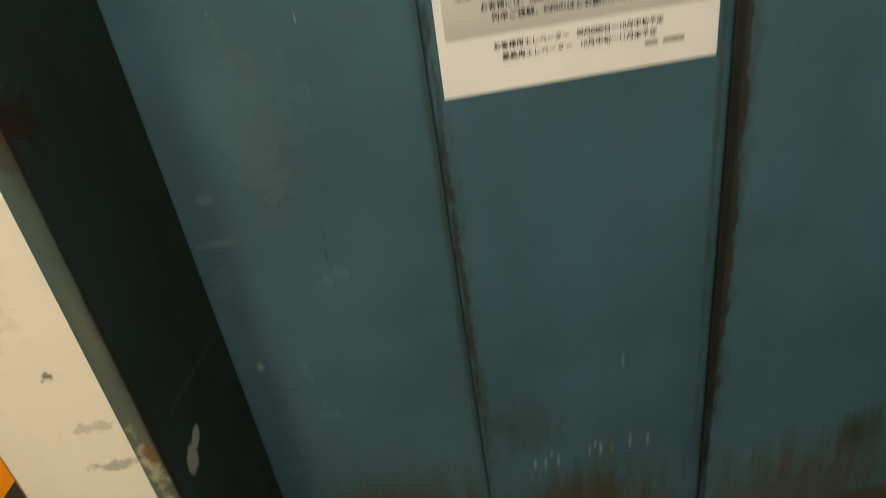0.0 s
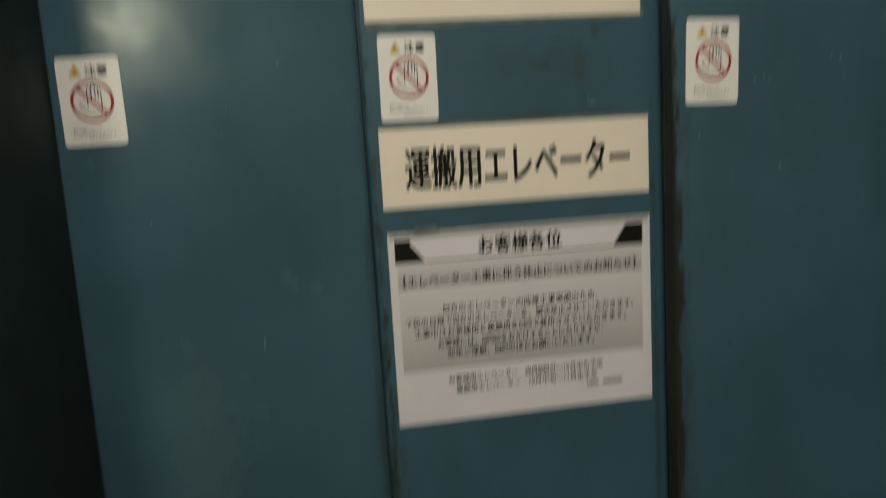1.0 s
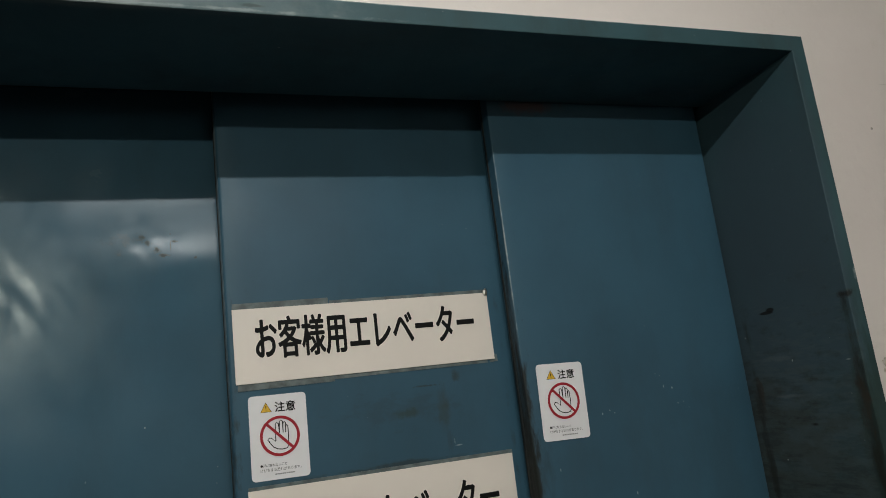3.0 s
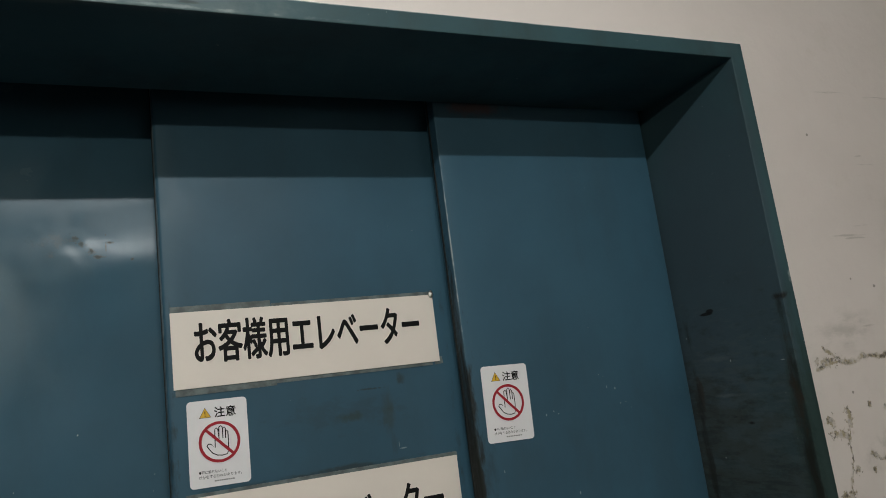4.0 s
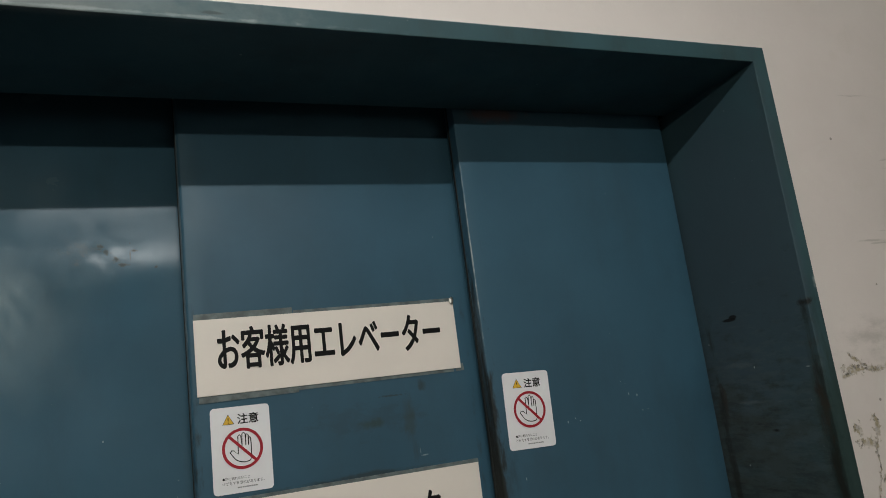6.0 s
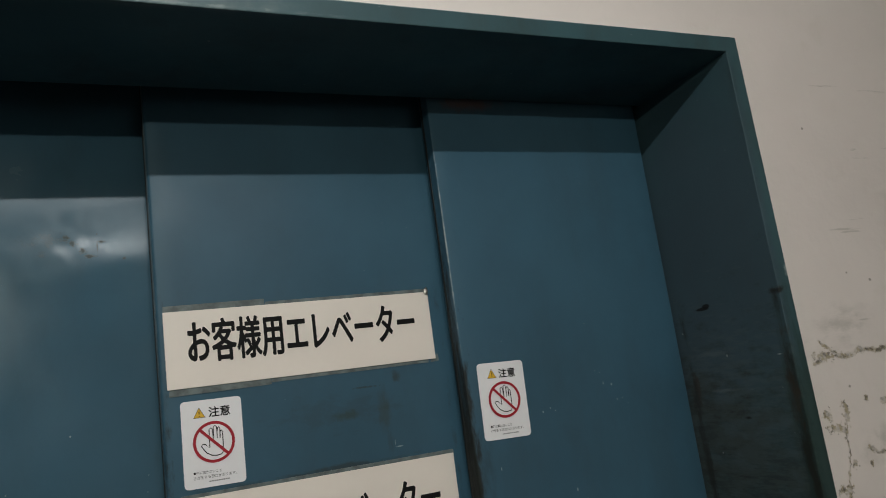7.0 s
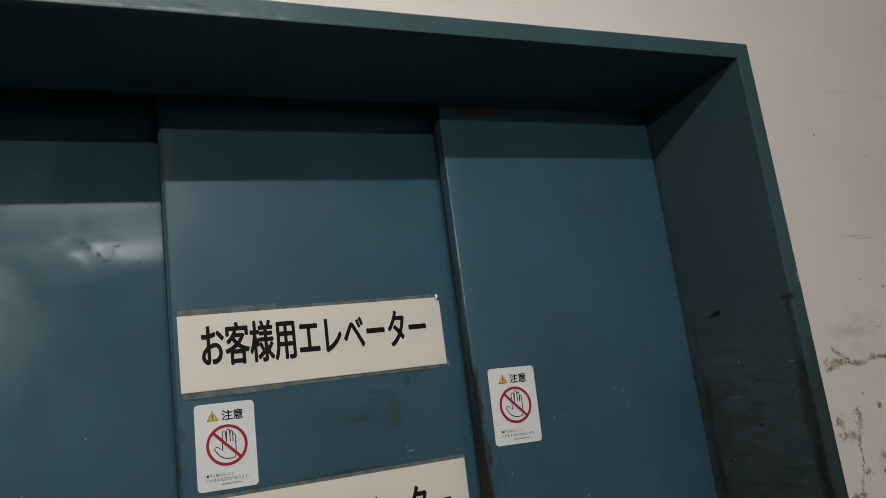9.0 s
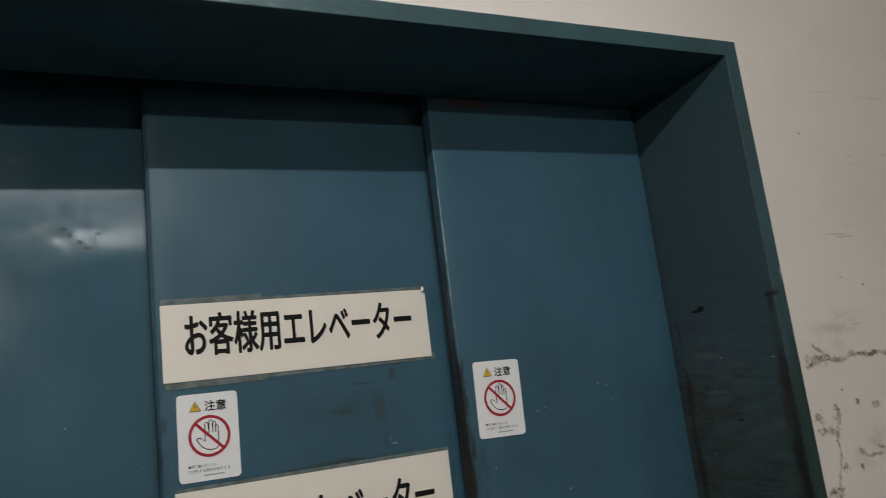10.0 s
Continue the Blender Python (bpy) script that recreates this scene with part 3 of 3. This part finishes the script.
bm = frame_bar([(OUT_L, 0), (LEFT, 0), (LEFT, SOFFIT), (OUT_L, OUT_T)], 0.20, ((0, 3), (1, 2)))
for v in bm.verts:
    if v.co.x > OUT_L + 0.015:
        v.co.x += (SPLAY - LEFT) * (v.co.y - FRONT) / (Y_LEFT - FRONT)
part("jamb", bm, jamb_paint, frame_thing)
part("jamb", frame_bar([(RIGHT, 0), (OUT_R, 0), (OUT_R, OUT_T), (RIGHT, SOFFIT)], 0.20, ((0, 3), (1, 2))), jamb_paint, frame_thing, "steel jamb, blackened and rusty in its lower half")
# added black strips stand in for the dark gaps beside the jambs
part("gap_strip", box((RIGHT - 0.0060, Y_RIGHT + 0.012, 0), (RIGHT, Y_RIGHT + 0.022, 2.16)), gap_black, frame_thing, "added black strip that darkens the gap")
part("gap_strip", box((SPLAY, Y_LEFT + 0.003, 0), (SPLAY + 0.004, Y_LEFT + 0.012, 2.16)), gap_black, frame_thing, "added black strip that darkens the gap")
part("header_box", box((OUT_L, Y_RIGHT - 0.010, 2.17), (OUT_R, 0.25, CEILING)), shaft_dark, frame_thing, "dark box over the door panels")
part("head", frame_bar([(LEFT, SOFFIT), (RIGHT, SOFFIT), (OUT_R, OUT_T), (OUT_L, OUT_T)], Y_RIGHT - 0.010, ((0, 1), (2, 3))), jamb_paint, frame_thing, "steel head with scraped paint on its front edge")


# ---- the sliding panels ----
def dent(x, z):
    """Depth of the hammered and pushed-in places of the left panel, in metres."""
    deep = 0.0
    for cx, cz, rx, rz, d, lean in ((-0.055, 1.868, 0.100, 0.034, -0.0029, 0.06), (-0.320, 1.790, 0.060, 0.046, -0.0008, -0.45), (-0.210, 1.872, 0.050, 0.034, -0.0005, 0.0)):
        deep += d * math.exp(-((x - cx) / rx) ** 2 - ((z - cz - lean * (x - cx)) / rz) ** 2)
    patch = math.exp(-((x + 0.12) / 0.055) ** 2 - ((z - 1.90) / 0.035) ** 2)
    deep += patch * 0.0004 * noise.noise(Vector((x * 45, 3.1, z * 45)))
    # upright ripples in the sheet by its free edge, slanting ones farther in
    ripple = math.exp(-((x + 0.04) / 0.045) ** 2 - ((z - 1.89) / 0.06) ** 2)
    deep += ripple * 0.00011 * math.sin(x * 250 + 2 * noise.noise(Vector((x * 30, 1.7, z * 6))))
    streak = math.exp(-((x + 0.33) / 0.09) ** 2 - ((z - 1.82) / 0.07) ** 2)
    deep += streak * 0.0006 * noise.noise(Vector((x * 45 + z * 30, 5.2, z * 10)))
    return deep


def door_panel(x0, x1, y, paint, label, nx, nz, dents, free_edge, r=0.0022):
    """A hollow-looking steel leaf: a pressed front sheet with returned edges, and a hanger rail at its head."""
    ob = thing("door_panel", pose(0, y, 0), label, "elevator door", "sliding lift door panels", "structure")
    bm = bmesh.new()
    thick, top = 0.034, 2.16
    grid = []
    for j in range(nz + 1):
        z = top * j / nz
        row = []
        for i in range(nx + 1):
            u = i / nx
            x = x0 + (x1 - x0) * u
            fade = min(1, u * 12, (1 - u) * 12) * min(1, j * 0.5, (nz - j) * 0.5)
            bulge = 0.0010 * noise.noise(Vector((x * 4, y * 50, z * 2.2)))
            row.append(bm.verts.new((x, (bulge + (dent(x, z) if dents else 0)) * fade, z)))
        grid.append(row)
    for j in range(nz):
        for i in range(nx):
            bm.faces.new((grid[j][i], grid[j][i + 1], grid[j + 1][i + 1], grid[j + 1][i]))
    for col, x, s in ((0, x0, -1), (nx, x1, 1)):
        prof = [(0, 0)] + [(s * r * math.sin(radians(a)), r - r * math.cos(radians(a))) for a in (30, 60, 90)] + [(s * r, thick)]
        last = [row[col] for row in grid]
        for dx, dy in prof[1:]:
            now = [bm.verts.new((x + dx, dy, top * j / nz)) for j in range(nz + 1)]
            for j in range(nz):
                bm.faces.new((last[j], last[j + 1], now[j + 1], now[j]))
            last = now
    bmesh.ops.recalc_face_normals(bm, faces=bm.faces[:])
    if sum(f.normal.y for f in bm.faces) > 0:
        bmesh.ops.reverse_faces(bm, faces=bm.faces[:])
    for f in bm.faces:
        f.smooth = True
    local("sheet", bm, paint, ob)
    local("back_plate", box((x0, 0.030, 0), (x1, 0.0335, top)), shaft_dark, ob)
    if free_edge:
        # added black strip: makes the gap behind the free edge read dark
        local("gap_strip", box((x0 - r - 0.0012, 0.024, 0), (x0 + 0.004, 0.0295, top), 0.0005), gap_black, ob, "added black strip that darkens the gap")
    return ob


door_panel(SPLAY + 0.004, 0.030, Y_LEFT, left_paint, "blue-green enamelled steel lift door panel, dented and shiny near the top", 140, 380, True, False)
door_panel(MID_EDGE + 0.0060, 0.490, Y_MID, mid_paint, "blue-green enamelled steel lift door panel carrying signs, rusty at the foot", 16, 60, False, True, 0.0060)
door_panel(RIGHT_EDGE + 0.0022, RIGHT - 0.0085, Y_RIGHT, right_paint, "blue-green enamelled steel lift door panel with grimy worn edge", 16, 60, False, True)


# ---- signs ----
def lift_sign(x, z, tilt, w, h, words, inset, label):
    """A cream plastic plate with black lettering, hung from its top left corner."""
    ob = thing("sign_plate", pose(x, Y_MID, z, 0, -tilt, 0), label, "sign", "lift sign plates")
    local("plate", box((0, -0.0035, -h), (w, -0.0015, 0), 0.0004, 1), sign_white, ob)
    a, b, c, d = inset
    local("lettering", lettering(words, a, -h + c, w - b, -d, -0.0040, 0.0012), ink, ob, "bold black characters")
    return ob


upper_sign = lift_sign(0.0, 1.780, 0.0, 0.425, 0.114, "お客様用エレベーター", (0.032, 0.030, 0.034, 0.0145), "cream plastic sign plate with black Japanese lettering, taped to the door")
lower_sign = lift_sign(0.008, 1.511, -0.2, 0.426, 0.118, "運搬用エレベーター", (0.036, 0.032, 0.025, 0.028), "cream plastic sign plate with black Japanese lettering, above the notice")


def tape(parent, x0, z0, x1, z1):
    local("tape", slab([(x0, z0), (x1, z0 + 0.001), (x1 - 0.001, z1), (x0 + 0.001, z1 - 0.001)], -0.0012, -0.0016), tape_film, parent, "dull yellowed strip of clear tape")


tape(upper_sign, 0.0, -0.004, 0.150, 0.010)
tape(upper_sign, 0.150, -0.004, 0.427, 0.006)
tape(upper_sign, 0.002, -0.124, 0.150, -0.110)
tape(upper_sign, 0.150, -0.120, 0.412, -0.110)
tape(upper_sign, 0.416, -0.119, 0.431, -0.106)
tape(lower_sign, 0.0, -0.004, 0.428, 0.006)
# a bright dab of bent foil at the plate's corner
bm = bmesh.new()
bmesh.ops.create_icosphere(bm, subdivisions=2, radius=1)
for v in bm.verts:
    wob = 1 + 0.35 * noise.noise(v.co * 2.1)
    v.co = Vector((0.422 + v.co.x * 0.0045 * wob, -0.0045 + v.co.y * 0.0022 * wob, 0.001 + v.co.z * 0.0065 * wob))
local("clip", bm, steel, upper_sign, "small bright metal clip")

W_NOTE, H_NOTE = 0.424, 0.304
notice = thing("notice_sheet", pose(0.010, Y_MID, 1.355, 0, 0.25, 0), "printed paper notice with black banner corners, on the door", "notice")
local("paper", box((0, -0.0016, -H_NOTE), (W_NOTE, -0.0008, 0)), paper, notice)
local("tape", slab([(0.040, -0.004), (0.078, -0.002), (0.076, 0.008), (0.042, 0.007)], -0.0008, -0.0020), tape_film, notice, "small strip of dull clear tape")
Y1, Y3 = -0.0020, -0.0028
text_box = local("text_box", slab(rect(0.012, -0.219, 0.409, -0.090), Y1 + 0.0003, Y1), paper_grey, notice, "grey shaded text box")
heading_band = local("heading_band", slab(rect(0.012, -0.088, 0.409, -0.047), Y1 + 0.0003, Y1), band_grey, notice, "grey shaded heading band")
local("banner_shade", slab(rect(0.003, -0.0085, 0.421, -0.0015), Y1 + 0.0003, Y1), line_grey, notice, "grey printed line")
local("banner_shade", slab([(0.056, -0.0465), (0.360, -0.0465), (0.361, -0.0445), (0.055, -0.0445)], Y1 + 0.0003, Y1), ink, notice, "black printed line")
local("banner_corner", slab([(0.010, -0.046), (0.057, -0.046), (0.033, -0.016), (0.036, -0.011), (0.010, -0.011)], Y1 + 0.0003, Y1), ink, notice, "black banner end")
local("banner_corner", slab([(0.360, -0.046), (0.411, -0.046), (0.411, -0.011), (0.383, -0.011)], Y1 + 0.0003, Y1), ink, notice, "black banner end")
local("title", lettering("お客様各位", 0.140, -0.040, 0.275, -0.013, Y3, 0.0007), ink, notice, "black title characters")
# what can be read is set in type; single illegible characters are blocks
for place, words, x0, x1, low, high in ((heading_band, "【エレベーター工事に伴う休止についてのお知らせ】", 0.020, 0.398, -0.084, -0.066),
                                 (text_box, "▤方のエレベーターの改修工事実施のため、", 0.079, 0.332, -0.129, -0.115),
                                 (text_box, "下記の日程で▤方のエレベーターを、順次休止させていただきます。", 0.019, 0.393, -0.147, -0.134),
                                 (text_box, "工事中はお客様用と業務用を▤▤で兼用させていただきます。", 0.032, 0.380, -0.165, -0.152),
                                 (text_box, "お客様には、▤▤▤をおかけすることになりますが、", 0.068, 0.340, -0.183, -0.170),
                                 (text_box, "何卒ご理解、▤▤のほどお願いいたします。", 0.082, 0.325, -0.200, -0.187),
                                 (notice, "お客様用エレベーター　▤月▤▤日～10月中旬予定", 0.082, 0.338, -0.242, -0.230),
                                 (notice, "業務用エレベーター　10月中旬～11月末予定", 0.093, 0.328, -0.259, -0.247)):
    local("print_line", lettering(words, x0, low, x1, high, Y3, 0.0002), small_ink, place)
local("print_line", slab(rect(0.310, -0.272, 0.330, -0.265), Y3 + 0.0002, Y3), faint_ink, notice)
local("print_line", slab(rect(0.338, -0.272, 0.371, -0.265), Y3 + 0.0002, Y3), faint_ink, notice)


# ---- warning stickers ----
SIGNAL = [(0.44, -0.55), (0.46, 0.00), (0.45, 0.48), (0.40, 0.56), (0.34, 0.50), (0.32, 0.15), (0.33, 0.66), (0.27, 0.74), (0.20, 0.68), (0.18, 0.15), (0.17, 0.76), (0.08, 0.83),
          (0.00, 0.76), (-0.02, 0.15), (-0.06, 0.66), (-0.14, 0.73), (-0.22, 0.66), (-0.24, -0.28), (-0.46, -0.08), (-0.58, -0.06), (-0.66, -0.16), (-0.50, -0.40), (-0.38, -0.55),
          (-0.15, -0.68), (0.10, -0.72), (0.35, -0.68)]


def warning_sticker(x, y, z, tilt):
    ob = thing("warning_sticker", pose(x, y, z, 0, -tilt, 0), "white caution sticker with red no-touch circle, on the lift door", "sticker", "caution stickers")
    w, h = 0.086, 0.124
    local("film", slab(rounded(0, -h, w, 0, 0.006), -0.0012, -0.0018), sticker_white, ob)
    y1, y2, y3 = -0.0022, -0.0025, -0.0028
    triangle = local("warning_triangle", slab([(0.0175, -0.0250), (0.0335, -0.0250), (0.0255, -0.0110)], y1 + 0.0003, y1), yellow_ink, ob, "yellow triangle")
    local("triangle_outline", ribbon([(0.0175, -0.0250), (0.0335, -0.0250), (0.0255, -0.0110)], 0.0011, y2), ink, triangle)
    local("exclamation_mark", lettering("!", 0.0247, -0.0235, 0.0263, -0.0155, y2), ink, triangle)
    local("heading", lettering("注意", 0.0385, -0.0260, 0.0695, -0.0108, y1, 0.0003), ink, ob, "black characters")
    cx, cz, r = 0.0440, -0.0615, 0.0275
    local("pictogram", ribbon([(cx + a * r, cz + b * r) for a, b in SIGNAL], 0.0014, y1), ink, ob, "thin black outline shape")
    ring = local("red_ring", ribbon([(cx + r * math.cos(radians(a)), cz + r * math.sin(radians(a))) for a in range(0, 360, 8)], 0.0042, y3), red_ink, ob, "red prohibition ring")
    k = r * 0.707
    local("red_bar", ribbon([(cx - k, cz + k), (cx + k, cz - k)], 0.0042, y2 - 0.0001, False), red_ink, ring, "red slanting bar")
    local("print_line", lettering("●戸に触れないこと", 0.013, -0.1048, 0.052, -0.1002, y1), small_ink, ob)
    local("print_line", lettering("けがをする恐れがあります。", 0.013, -0.1115, 0.073, -0.1068, y1), small_ink, ob)
    for row, (a, b, zz, hh) in enumerate(((0.034, 0.060, -0.1170, 0.0018),)):
        rng = random.Random(row)
        bm = bmesh.new()
        xx = a
        while xx < b:
            ww = rng.uniform(0.0018, 0.0030)
            bm.faces.new([bm.verts.new(c) for c in ((xx, y1, zz), (xx + ww, y1, zz), (xx + ww, y1, zz + hh), (xx, y1, zz + hh))])
            xx += ww + 0.0008
        local("print_line", bm, faint_ink, ob)
    return ob


warning_sticker(-0.439, Y_LEFT, 1.638, 0.6)
warning_sticker(0.016, Y_MID, 1.647, -0.6)
warning_sticker(0.4717, Y_RIGHT, 1.6465, -1.4)

# ---- on the wall ----
board = thing("indicator_board", pose(0.03, WALL, 2.193), "grey board in a thin red-brown trim above the lift", "wall board")
local("face", box((0.004, -0.010, 0.004), (0.396, 0.0, 0.156), 0.001), board_grey, board)
local("trim", box((0, -0.012, 0), (0.400, 0.0, 0.004), 0.0008), wood_red, board, "red-brown lower trim")
local("trim", box((0, -0.012, 0.156), (0.400, 0.0, 0.160), 0.0008), wood_red, board, "red-brown upper trim")
local("trim", box((0, -0.012, 0.004), (0.004, 0.0, 0.156), 0.0008), wood_red, board)
local("trim", box((0.396, -0.012, 0.004), (0.400, 0.0, 0.156), 0.0008), wood_red, board)

hazard = thing("hazard_strip", pose(-0.665, WALL, 0.0), "orange and black striped hazard strip on the wall", "hazard tape")
local("backing", box((-0.10, -0.0025, 0.0), (0, -0.0010, 0.80)), orange_paint, hazard, "orange strip")
for k in range(6):
    z = 0.735 - 0.14 * k
    lo = max(0.0, z - 0.07)
    if z > 0.17:
        local("stripe", slab([(-0.10, z - 0.17), (0, z - 0.07), (0, z), (-0.10, z - 0.10)], -0.0025, -0.0033), black_paint, hazard, "black slanting stripe")
